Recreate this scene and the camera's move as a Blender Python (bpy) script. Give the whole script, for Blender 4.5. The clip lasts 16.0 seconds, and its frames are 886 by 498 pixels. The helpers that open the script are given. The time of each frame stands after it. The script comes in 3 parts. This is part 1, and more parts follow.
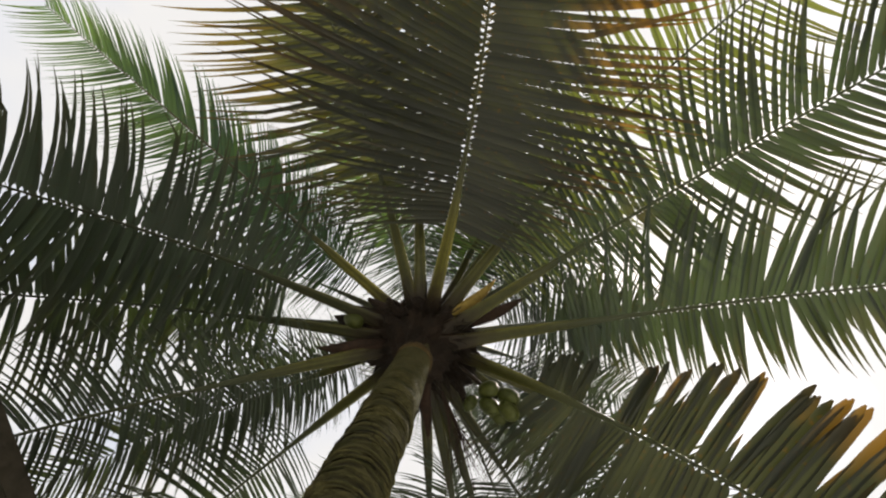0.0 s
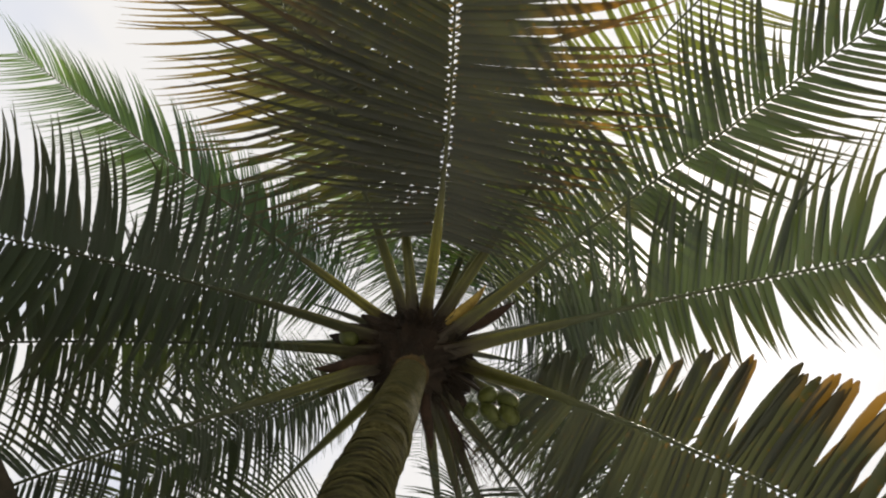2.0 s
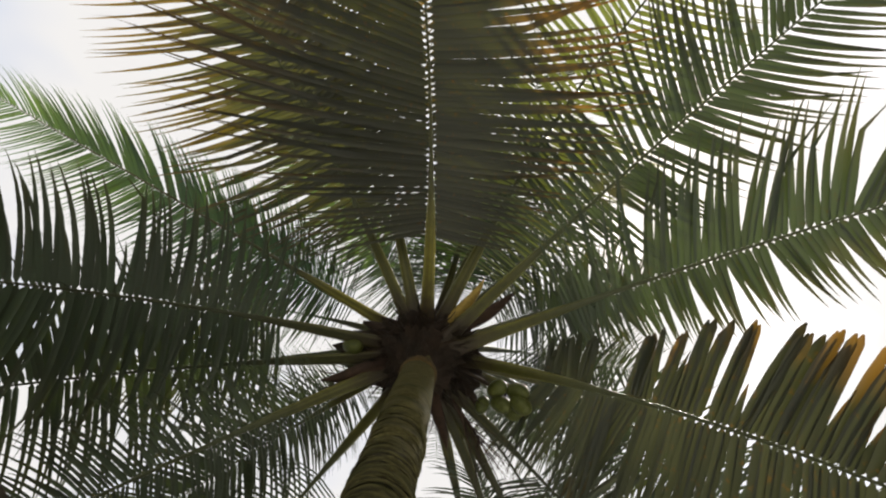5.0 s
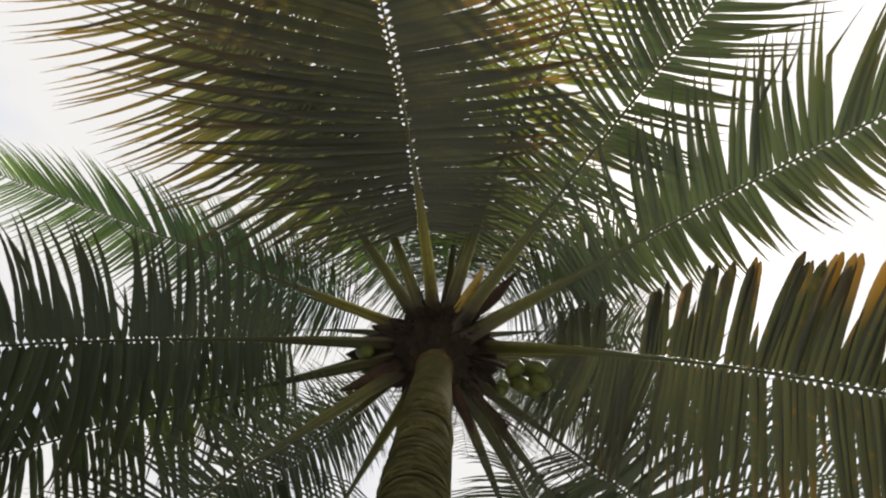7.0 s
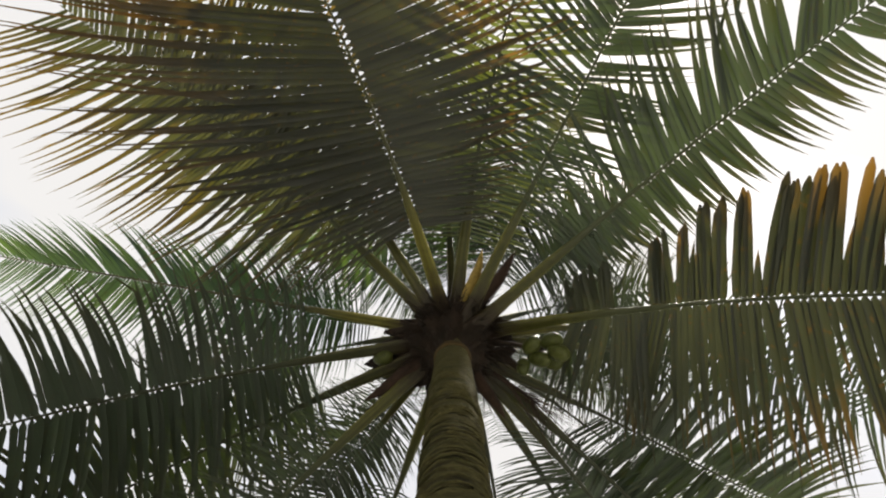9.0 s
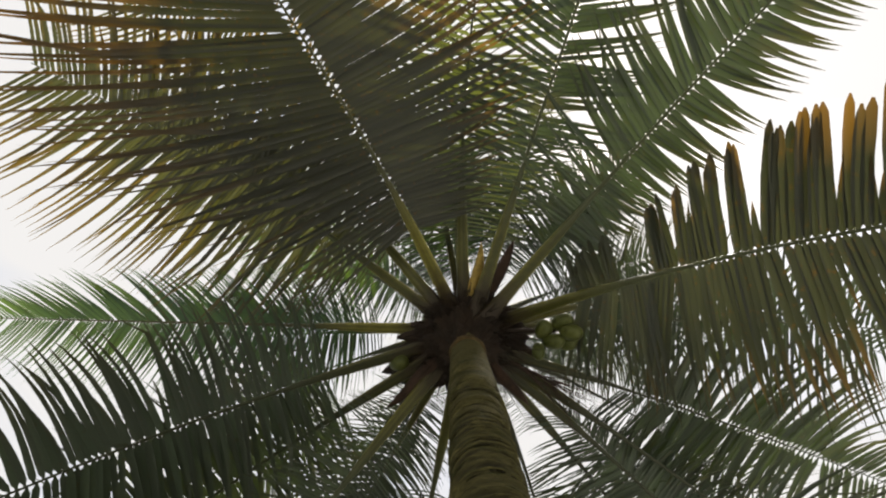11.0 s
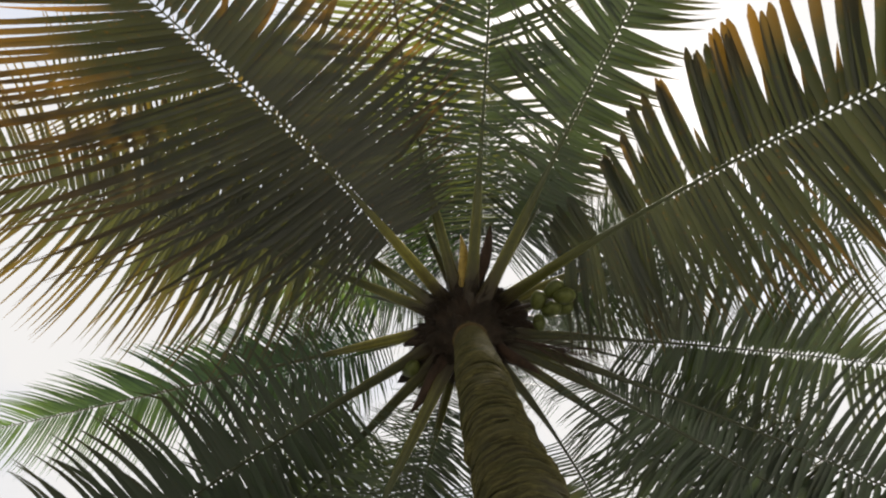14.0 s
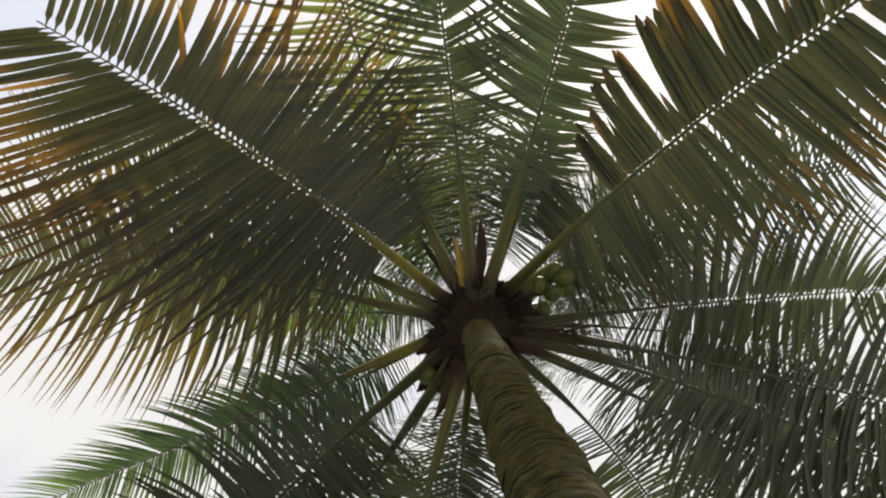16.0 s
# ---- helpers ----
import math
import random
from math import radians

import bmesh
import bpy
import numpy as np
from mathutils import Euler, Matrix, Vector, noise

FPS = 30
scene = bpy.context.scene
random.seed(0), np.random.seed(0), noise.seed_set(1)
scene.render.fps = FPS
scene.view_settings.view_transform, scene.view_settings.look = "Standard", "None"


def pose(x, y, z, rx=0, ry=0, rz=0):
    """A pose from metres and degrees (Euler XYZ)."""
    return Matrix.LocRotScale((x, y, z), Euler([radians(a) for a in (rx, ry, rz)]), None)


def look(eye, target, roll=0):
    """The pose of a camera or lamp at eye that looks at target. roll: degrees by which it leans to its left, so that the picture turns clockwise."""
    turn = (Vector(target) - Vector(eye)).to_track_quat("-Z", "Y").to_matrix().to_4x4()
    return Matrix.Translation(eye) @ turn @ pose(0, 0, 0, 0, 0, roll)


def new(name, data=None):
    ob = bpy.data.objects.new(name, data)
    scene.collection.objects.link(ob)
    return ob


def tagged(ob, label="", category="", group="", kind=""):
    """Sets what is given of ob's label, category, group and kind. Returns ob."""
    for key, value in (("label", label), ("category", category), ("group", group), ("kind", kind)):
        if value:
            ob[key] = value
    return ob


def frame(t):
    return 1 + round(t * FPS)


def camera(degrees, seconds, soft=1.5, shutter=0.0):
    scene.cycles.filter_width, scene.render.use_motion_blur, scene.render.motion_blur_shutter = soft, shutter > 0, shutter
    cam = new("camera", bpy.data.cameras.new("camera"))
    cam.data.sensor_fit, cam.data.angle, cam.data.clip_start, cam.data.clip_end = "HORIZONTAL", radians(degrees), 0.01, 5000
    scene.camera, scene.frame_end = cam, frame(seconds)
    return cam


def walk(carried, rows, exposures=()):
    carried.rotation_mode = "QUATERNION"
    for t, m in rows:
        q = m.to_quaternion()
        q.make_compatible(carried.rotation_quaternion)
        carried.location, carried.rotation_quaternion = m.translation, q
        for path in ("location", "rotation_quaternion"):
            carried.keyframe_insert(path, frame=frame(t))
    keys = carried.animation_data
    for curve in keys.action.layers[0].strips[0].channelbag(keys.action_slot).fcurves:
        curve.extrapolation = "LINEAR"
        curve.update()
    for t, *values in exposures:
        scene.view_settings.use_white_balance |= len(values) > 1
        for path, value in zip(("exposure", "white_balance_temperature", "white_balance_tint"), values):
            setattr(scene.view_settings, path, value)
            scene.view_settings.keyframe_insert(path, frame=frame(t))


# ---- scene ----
cam = camera(88.0, 16.0, soft=2.2)
PATH = [
    (0.0, 0.514, -1.023, 1.741, 177.77, -6.56, -6.24),
    (0.5, 0.552, -1.032, 1.735, 177.83, -6.62, -4.62),
    (1.0, 0.567, -1.033, 1.730, 177.98, -6.37, -3.22),
    (1.5, 0.569, -1.040, 1.720, 178.05, -5.99, -2.20),
    (2.0, 0.579, -1.046, 1.710, 178.28, -5.76, -1.38),
    (2.5, 0.578, -1.053, 1.713, 178.46, -5.59, -0.88),
    (3.0, 0.577, -1.052, 1.724, 178.49, -5.40, -0.30),
    (3.5, 0.570, -1.044, 1.725, 178.43, -5.21, 0.24),
    (4.0, 0.569, -1.038, 1.725, 178.25, -5.06, 1.38),
    (6.5, 0.584, -1.003, 1.723, 176.82, -4.44, 10.99),
    (7.0, 0.576, -0.982, 1.715, 176.67, -4.07, 13.84),
    (7.5, 0.574, -0.959, 1.705, 176.61, -3.88, 16.67),
    (8.0, 0.581, -0.928, 1.695, 176.62, -3.80, 19.52),
    (8.5, 0.582, -0.909, 1.687, 176.46, -3.63, 22.26),
    (9.0, 0.576, -0.902, 1.684, 176.23, -3.32, 24.94),
    (11.5, 0.571, -0.849, 1.646, 175.94, -2.66, 35.19),
    (12.0, 0.570, -0.816, 1.628, 176.19, -2.42, 37.24),
    (12.5, 0.586, -0.784, 1.610, 176.26, -2.25, 39.51),
    (13.0, 0.582, -0.732, 1.584, 176.84, -2.11, 41.70),
    (13.5, 0.588, -0.694, 1.563, 177.14, -1.98, 44.33),
    (14.0, 0.597, -0.661, 1.543, 177.34, -1.92, 47.54),
    (14.5, 0.617, -0.640, 1.529, 177.30, -2.03, 50.04),
    (15.0, 0.614, -0.621, 1.520, 177.54, -1.96, 52.91),
    (15.5, 0.617, -0.612, 1.515, 177.63, -1.83, 55.48),
    (16.0, 0.620, -0.608, 1.512, 177.68, -1.59, 57.62),
]
walk(cam, [(t, pose(x, y, z, rx, ry, rz)) for t, x, y, z, rx, ry, rz in PATH], [(0.0, 2.22, 6500, 10), (16.0, 2.22, 6500, 10)])

# ---- light ----
SUN_DIR = Vector((0.412, -0.022, 0.911)).normalized()
world = bpy.data.worlds.new("sky")
scene.world = world
world.use_nodes = True
wn = world.node_tree.nodes
sky = wn.new("ShaderNodeTexSky")
sky.sky_type = "NISHITA"
sky.sun_disc = False
sky.sun_elevation = math.asin(SUN_DIR.z)
sky.sun_rotation = math.atan2(SUN_DIR.x, SUN_DIR.y)
sky.air_density, sky.dust_density, sky.ozone_density = 1.0, 2.5, 1.0
# thin white haze in front of the clear sky
haze = wn.new("ShaderNodeMix")
haze.data_type = "RGBA"
haze.inputs[7].default_value = (3.14, 3.05, 2.92, 1)
# the haze is thinner here and there, and pale blue shows through
cloud = wn.new("ShaderNodeTexNoise")
cloud.inputs["Scale"].default_value, cloud.inputs["Detail"].default_value = 3.2, 3.0
thick = wn.new("ShaderNodeMapRange")
thick.inputs[1].default_value, thick.inputs[2].default_value = 0.36, 0.52
thick.inputs[3].default_value, thick.inputs[4].default_value = 0.70, 0.95
world.node_tree.links.new(cloud.outputs["Fac"], thick.inputs[0])
world.node_tree.links.new(thick.outputs[0], haze.inputs[0])
world.node_tree.links.new(sky.outputs[0], haze.inputs[6])
world.node_tree.links.new(haze.outputs[2], wn["Background"].inputs[0])
wn["Background"].inputs[1].default_value = 0.064
sun_data = bpy.data.lights.new("sun", "SUN")
sun_data.energy, sun_data.angle, sun_data.color = 4.9, radians(4.0), (1.0, 0.93, 0.82)
sun = new("sun", sun_data)
sun.matrix_world = look(SUN_DIR * 40, (0, 0, 0))


# ---- materials ----
def nodes_of(name):
    mat = bpy.data.materials.new(name)
    mat.use_nodes = True
    nt = mat.node_tree
    return mat, nt, nt.nodes, nt.nodes["Principled BSDF"], nt.nodes["Material Output"]


def mix_rgb(nt, fac, a, b):
    n = nt.nodes.new("ShaderNodeMix")
    n.data_type = "RGBA"
    for sock, value in ((n.inputs[0], fac), (n.inputs[6], a), (n.inputs[7], b)):
        if isinstance(value, bpy.types.NodeSocket):
            nt.links.new(value, sock)
        else:
            sock.default_value = value if isinstance(value, float) else (*value, 1)
    return n.outputs[2]


def noise_tex(nt, scale, detail=4.0, vector=None, rough=0.55):
    n = nt.nodes.new("ShaderNodeTexNoise")
    n.inputs["Scale"].default_value, n.inputs["Detail"].default_value = scale, detail
    n.inputs["Roughness"].default_value = rough
    if vector is not None:
        nt.links.new(vector, n.inputs["Vector"])
    return n.outputs["Fac"]


def ramp(nt, fac, lo, hi):
    n = nt.nodes.new("ShaderNodeMapRange")
    n.inputs[1].default_value, n.inputs[2].default_value = lo, hi
    nt.links.new(fac, n.inputs[0])
    return n.outputs[0]


def object_coords(nt, scale=(1, 1, 1)):
    t = nt.nodes.new("ShaderNodeTexCoord")
    m = nt.nodes.new("ShaderNodeMapping")
    m.inputs["Scale"].default_value = scale
    nt.links.new(t.outputs["Object"], m.inputs[0])
    return m.outputs[0]


def bump(nt, bsdf, height, strength, distance):
    b = nt.nodes.new("ShaderNodeBump")
    b.inputs["Strength"].default_value, b.inputs["Distance"].default_value = strength, distance
    nt.links.new(height, b.inputs["Height"])
    nt.links.new(b.outputs[0], bsdf.inputs["Normal"])


def surface(name, dark, light, scale, rough=0.8, relief=0.5, depth=0.01, stretch=(1, 1, 1), fine=6.0, patch=None):
    mat, nt, nn, bsdf, out = nodes_of(name)
    co = object_coords(nt, stretch)
    big, small = noise_tex(nt, scale, 5, co), noise_tex(nt, scale * fine, 4, co)
    col = mix_rgb(nt, ramp(nt, big, 0.35, 0.65), dark, light)
    shade = mix_rgb(nt, ramp(nt, small, 0.3, 0.7), tuple(c * 0.6 for c in dark), tuple(min(1, c * 1.15) for c in light))
    col = mix_rgb(nt, 0.45, col, shade)
    if patch:
        col = mix_rgb(nt, ramp(nt, noise_tex(nt, scale * 0.45, 3, co), 0.52, 0.66), col, patch)
    nt.links.new(col, bsdf.inputs["Base Color"])
    bsdf.inputs["Roughness"].default_value = rough
    bsdf.inputs["Specular IOR Level"].default_value = 0.22
    bump(nt, bsdf, small, relief, depth)
    return mat


def leaf_material(name, dark, light, glow, glow_dry, dry, dryness, tips, ends_from=0.30):
    """A leaf blade: dull wax below, light that seeps through where the sun strikes, veins, dry patches and browning ends."""
    mat, nt, nn, bsdf, out = nodes_of(name)
    geo, info = nn.new("ShaderNodeNewGeometry"), nn.new("ShaderNodeObjectInfo")
    add = nn.new("ShaderNodeMath")
    add.operation = "ADD"
    nt.links.new(geo.outputs["Random Per Island"], add.inputs[0])
    nt.links.new(info.outputs["Random"], add.inputs[1])
    fract = nn.new("ShaderNodeMath")
    fract.operation = "FRACT"
    nt.links.new(add.outputs[0], fract.inputs[0])
    co = object_coords(nt)
    tip = nn.new("ShaderNodeAttribute")
    tip.attribute_name = "tip"
    ends = nn.new("ShaderNodeMath")
    ends.operation = "MULTIPLY"
    nt.links.new(ramp(nt, tip.outputs["Fac"], ends_from, ends_from + 0.75), ends.inputs[0])
    ends.inputs[1].default_value = tips
    patches = ramp(nt, noise_tex(nt, 1.1, 3, co), 0.62 - dryness, 0.9 - dryness)
    brown = nn.new("ShaderNodeMath")
    brown.operation = "MAXIMUM"
    nt.links.new(ends.outputs[0], brown.inputs[0])
    nt.links.new(patches, brown.inputs[1])
    spots = ramp(nt, noise_tex(nt, 26.0, 5, co), 0.6, 0.78)
    col = mix_rgb(nt, brown.outputs[0], mix_rgb(nt, fract.outputs[0], dark, light), dry)
    col = mix_rgb(nt, spots, col, tuple(c * 0.5 for c in dry))
    nt.links.new(col, bsdf.inputs["Base Color"])
    bsdf.inputs["Roughness"].default_value = 0.5
    bsdf.inputs["Specular IOR Level"].default_value = 0.25
    bump(nt, bsdf, noise_tex(nt, 60.0, 2, co), 0.15, 0.002)
    # what passes through the blade, each leaflet a little thicker or thinner
    seep = mix_rgb(nt, brown.outputs[0], mix_rgb(nt, fract.outputs[0], tuple(c * 0.75 for c in glow), tuple(c * 1.25 for c in glow)), glow_dry)
    seep = mix_rgb(nt, spots, seep, tuple(c * 0.45 for c in glow_dry))
    tr = nn.new("ShaderNodeBsdfTranslucent")
    nt.links.new(seep, tr.inputs[0])
    both = nn.new("ShaderNodeAddShader")
    nt.links.new(bsdf.outputs[0], both.inputs[0])
    nt.links.new(tr.outputs[0], both.inputs[1])
    nt.links.new(both.outputs[0], out.inputs[0])
    return mat


def stalk_material(name, dark, light, outer):
    """A stalk: fibrous brown at its base, darkened further out for the crown's shade, its own colour with paler margins
    and painted groove shade between, dull green beyond the first leaflets.
    """
    mat = surface(name, dark, light, 3.0, 0.5, 0.25, 0.004, (1, 1, 1), 8.0)
    nt = mat.node_tree
    bsdf = nt.nodes["Principled BSDF"]
    bsdf.inputs["Specular IOR Level"].default_value = 0.2
    along, rim_shade = nt.nodes.new("ShaderNodeAttribute"), nt.nodes.new("ShaderNodeAttribute")
    along.attribute_name, rim_shade.attribute_name = "along", "rim_shade"
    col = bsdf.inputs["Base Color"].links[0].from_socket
    # paler margins; the darker middle is groove shade put into the colour
    col = mix_rgb(nt, 0.6, col, mix_rgb(nt, rim_shade.outputs["Fac"], tuple(c * 0.45 for c in dark), tuple(min(1.0, c * 1.7) for c in light)))
    ragged = nt.nodes.new("ShaderNodeMath")
    ragged.operation = "MULTIPLY_ADD"
    nt.links.new(noise_tex(nt, 9.0, 4, object_coords(nt)), ragged.inputs[0])
    ragged.inputs[1].default_value = 0.35
    nt.links.new(along.outputs["Fac"], ragged.inputs[2])
    # brown base, painted darker and further out as shade near the crown's heart
    col = mix_rgb(nt, ramp(nt, ragged.outputs[0], 0.80, 0.42), col, (0.017, 0.010, 0.006))
    col = mix_rgb(nt, ramp(nt, along.outputs["Fac"], 0.85, 1.4), col, outer)
    nt.links.new(col, bsdf.inputs["Base Color"])
    return mat


LEAF = leaf_material("palm_leaf", (0.018, 0.0225, 0.0175), (0.023, 0.033, 0.022), (0.0040, 0.0058, 0.0009), (0.021, 0.014, 0.002), (0.045, 0.036, 0.014), -0.02, 0.4)
LEAF_FRESH = leaf_material("palm_leaf_fresh", (0.012, 0.030, 0.021), (0.021, 0.048, 0.031), (0.016, 0.026, 0.0020), (0.022, 0.025, 0.004), (0.05, 0.05, 0.02), -0.04, 0.2)
LEAF_OLD = leaf_material("palm_leaf_ageing", (0.016, 0.0175, 0.0135), (0.022, 0.024, 0.0165), (0.0095, 0.0098, 0.0012), (0.044, 0.026, 0.0020), (0.050, 0.031, 0.010), 0.0, 0.95)
LEAF_BROWN = leaf_material("palm_leaf_browning", (0.0140, 0.0145, 0.0130), (0.0185, 0.0190, 0.0155), (0.0062, 0.0066, 0.0009), (0.088, 0.038, 0.0016), (0.055, 0.029, 0.008), -0.06, 0.95, 0.34)
LEAF_TORN = leaf_material("palm_leaf_torn", (0.013, 0.015, 0.012), (0.020, 0.022, 0.014), (0.0040, 0.0044, 0.0010), (0.055, 0.026, 0.0025), (0.050, 0.030, 0.010), -0.06, 0.95, 0.48)
LEAF_YOUNG = leaf_material("palm_leaf_young", (0.034, 0.042, 0.026), (0.050, 0.060, 0.034), (0.0205, 0.0235, 0.0022), (0.034, 0.028, 0.003), (0.07, 0.06, 0.03), 0.0, 0.5)
STALK = stalk_material("petiole_green", (0.030, 0.031, 0.006), (0.066, 0.062, 0.014), (0.036, 0.040, 0.022))
# the green stalk again, darkened for fronds whose bases lie in shade
STALK_SHADED = stalk_material("petiole_shaded", (0.018, 0.019, 0.006), (0.040, 0.038, 0.011), (0.022, 0.024, 0.014))
STALK_PALE = stalk_material("petiole_yellow", (0.064, 0.058, 0.010), (0.125, 0.112, 0.022), (0.04, 0.04, 0.022))
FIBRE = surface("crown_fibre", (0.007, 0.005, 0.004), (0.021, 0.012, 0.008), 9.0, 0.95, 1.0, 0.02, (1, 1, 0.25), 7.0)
HUSK = surface("coconut_husk", (0.024, 0.030, 0.006), (0.053, 0.058, 0.013), 7.0, 0.55, 0.2, 0.004, (1, 1, 1), 5.0)
BARK = surface("palm_bark", (0.032, 0.028, 0.010), (0.112, 0.098, 0.039), 13.0, 0.92, 1.0, 0.012, (1, 1, 7.0), 4.0, (0.040, 0.040, 0.014))
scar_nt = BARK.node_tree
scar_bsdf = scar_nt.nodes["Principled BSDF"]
scar_shade_at = scar_nt.nodes.new("ShaderNodeAttribute")
scar_shade_at.attribute_name = "scar_shade"
# corky leaf scars with the shade of the ring grooves painted in, broken here and there
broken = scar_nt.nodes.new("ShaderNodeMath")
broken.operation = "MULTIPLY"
scar_nt.links.new(scar_shade_at.outputs["Fac"], broken.inputs[0])
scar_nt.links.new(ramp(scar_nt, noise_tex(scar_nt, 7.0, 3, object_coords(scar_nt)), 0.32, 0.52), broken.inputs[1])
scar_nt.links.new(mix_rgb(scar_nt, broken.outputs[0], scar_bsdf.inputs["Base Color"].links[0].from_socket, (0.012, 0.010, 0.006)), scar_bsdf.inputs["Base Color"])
COLLAR = surface("collar_fibre", (0.034, 0.022, 0.009), (0.078, 0.050, 0.020), 14.0, 0.95, 1.0, 0.01, (1, 1, 0.2), 6.0)
EARTH = surface("sandy_soil", (0.22, 0.228, 0.198), (0.39, 0.395, 0.35), 0.8, 0.95, 0.6, 0.03, (1, 1, 1), 9.0, (0.06, 0.07, 0.045))
THATCH = surface("weathered_roof", (0.02, 0.017, 0.014), (0.05, 0.04, 0.03), 4.0, 0.9, 0.8, 0.01)


# ---- building helpers ----
def mesh_object(name, verts, faces, material, parent=None, smooth=True, label=""):
    me = bpy.data.meshes.new(name)
    me.from_pydata(verts, [], faces)
    me.materials.append(material)
    if smooth:
        me.polygons.foreach_set("use_smooth", [True] * len(me.polygons))
    ob = new(name, me)
    if parent is not None:
        ob.parent = parent
    if label:
        tagged(ob, label)
    return ob


def mark_tips(ob, stations, ages):
    """Stores how dry each vertex is: most at the tips of the leaflets towards the frond's end."""
    along = np.repeat(np.array([u for u, w in stations], dtype=np.float32), 3)
    values = np.concatenate([along * age for age in ages]).astype(np.float32)
    ob.data.attributes.new("tip", "FLOAT", "POINT").data.foreach_set("value", values)


def tube(rings):
    """Vertices and faces of a closed tube through rings of points."""
    n = len(rings[0])
    verts = [p for r in rings for p in r]
    faces = [(i * n + j, i * n + (j + 1) % n, (i + 1) * n + (j + 1) % n, (i + 1) * n + j)
             for i in range(len(rings) - 1) for j in range(n)]
    faces.append(tuple(reversed(range(n))))
    faces.append(tuple(range((len(rings) - 1) * n, len(rings) * n)))
    return verts, faces


# ---- ground ----
HUB = Vector((0.0, 0.0, 5.6))
gv, gf, gn = [], [], 60
for i in range(gn + 1):
    for j in range(gn + 1):
        u, v = (i / gn * 2 - 1), (j / gn * 2 - 1)
        x, y = math.copysign(abs(u) ** 4, u) * 900 + u * 12, math.copysign(abs(v) ** 4, v) * 900 + v * 12
        gv.append((x, y, 0.05 * noise.noise((x * 0.4, y * 0.4, 0)) if abs(x) + abs(y) > 2 else 0.0))
for i in range(gn):
    for j in range(gn):
        a = i * (gn + 1) + j
        gf.append((a, a + gn + 1, a + gn + 2, a + 1))
tagged(mesh_object("ground", gv, gf, EARTH), "grey sandy soil with patches of thin grass", "ground", kind="structure")

# unseen ring wall that closes the yard, added to block low sky light, below the view
BLOCK_RING = surface("block_ring_green", (0.05, 0.06, 0.04), (0.10, 0.11, 0.07), 1.2, 0.9, 0.8, 0.05)
wv, wf, wn2 = [], [], 48
for r in (13.0, 13.6):
    for z in (-0.2, 7.0):
        wv += [(r * math.cos(2 * math.pi * i / wn2), r * math.sin(2 * math.pi * i / wn2), z) for i in range(wn2)]
for i in range(wn2):
    j = (i + 1) % wn2
    wf += [(i, j, wn2 + j, wn2 + i), (2 * wn2 + j, 2 * wn2 + i, 3 * wn2 + i, 3 * wn2 + j), (wn2 + i, wn2 + j, 3 * wn2 + j, 3 * wn2 + i)]
tagged(mesh_object("light_block_ring", wv, wf, BLOCK_RING, smooth=False), "unseen dark green ring wall closing the yard and blocking low sky light", "wall", kind="structure")


# ---- the palm ----
palm = tagged(new("coconut_palm"), "coconut palm with a ringed yellow-brown trunk and long arching fronds", "palm tree")


def axis(z):
    """The trunk's centre line: a slight bow under the crown, straight on below."""
    s = HUB.z - z
    q = min(s, 2.6)
    x, y = 0.044 * q - 0.005 * q * q, -0.016 * q + 0.0187 * q * q
    if s > q:
        x, y = x + (0.044 - 0.010 * q) * (s - q), y + (-0.016 + 0.0374 * q) * (s - q)
    return Vector((x, y, z))


def trunk_radius(z):
    s = HUB.z - z
    return 0.118 + 0.026 * min(1.0, max(0.0, s - 0.2) / 1.1) + 0.10 * max(0.0, (s - 4.7) / 0.9) ** 2


def build_trunk():
    rng = random.Random(4)
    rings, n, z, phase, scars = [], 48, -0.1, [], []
    while z < HUB.z - 0.05:
        step = rng.uniform(0.022, 0.042)
        phase.append((z, step, rng.uniform(0, 6.28), rng.uniform(0.006, 0.018), rng.uniform(0.4, 1.4)))
        z += step
    for z, step, ph, tilt, strong in phase:
        fade = 0.14 + 0.86 * min(1.0, max(0.0, (HUB.z - 0.95 - z) / 0.75))
        # the recessed rings take the scar colour and the painted groove shade
        for k, out, scar_shade in ((0.0, 0.009, 0.0), (0.25, 0.006, 0.0), (0.45, -0.002, 0.3), (0.68, -0.0065, 1.0), (0.95, -0.006, 1.0)):
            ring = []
            scars.append(scar_shade * max(0.0, fade - 0.25) * strong)
            for j in range(n):
                a = 2 * math.pi * j / n
                zz = z + k * step + tilt * math.sin(a + ph) + 0.010 * noise.noise((math.cos(a) * 1.6, math.sin(a) * 1.6, z * 3)) + 0.004 * noise.noise((math.cos(a) * 6, math.sin(a) * 6, z * 20))
                c = axis(zz)
                r = trunk_radius(zz) + out * strong * fade * (0.6 + 1.3 * noise.noise((math.cos(a) * 2.5, math.sin(a) * 2.5, z * 9)))
                r += 0.008 * noise.noise((math.cos(a) * 1.4, math.sin(a) * 1.4, z * 1.5)) + 0.003 * noise.noise((math.cos(a) * 7, math.sin(a) * 7, zz * 30))
                ring.append((c.x + r * math.cos(a), c.y + r * math.sin(a), zz))
            rings.append(ring)
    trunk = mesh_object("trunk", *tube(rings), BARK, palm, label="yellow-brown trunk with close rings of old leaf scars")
    trunk.data.attributes.new("scar_shade", "FLOAT", "POINT").data.foreach_set("value", np.repeat(np.array(scars, dtype=np.float32), n))


build_trunk()


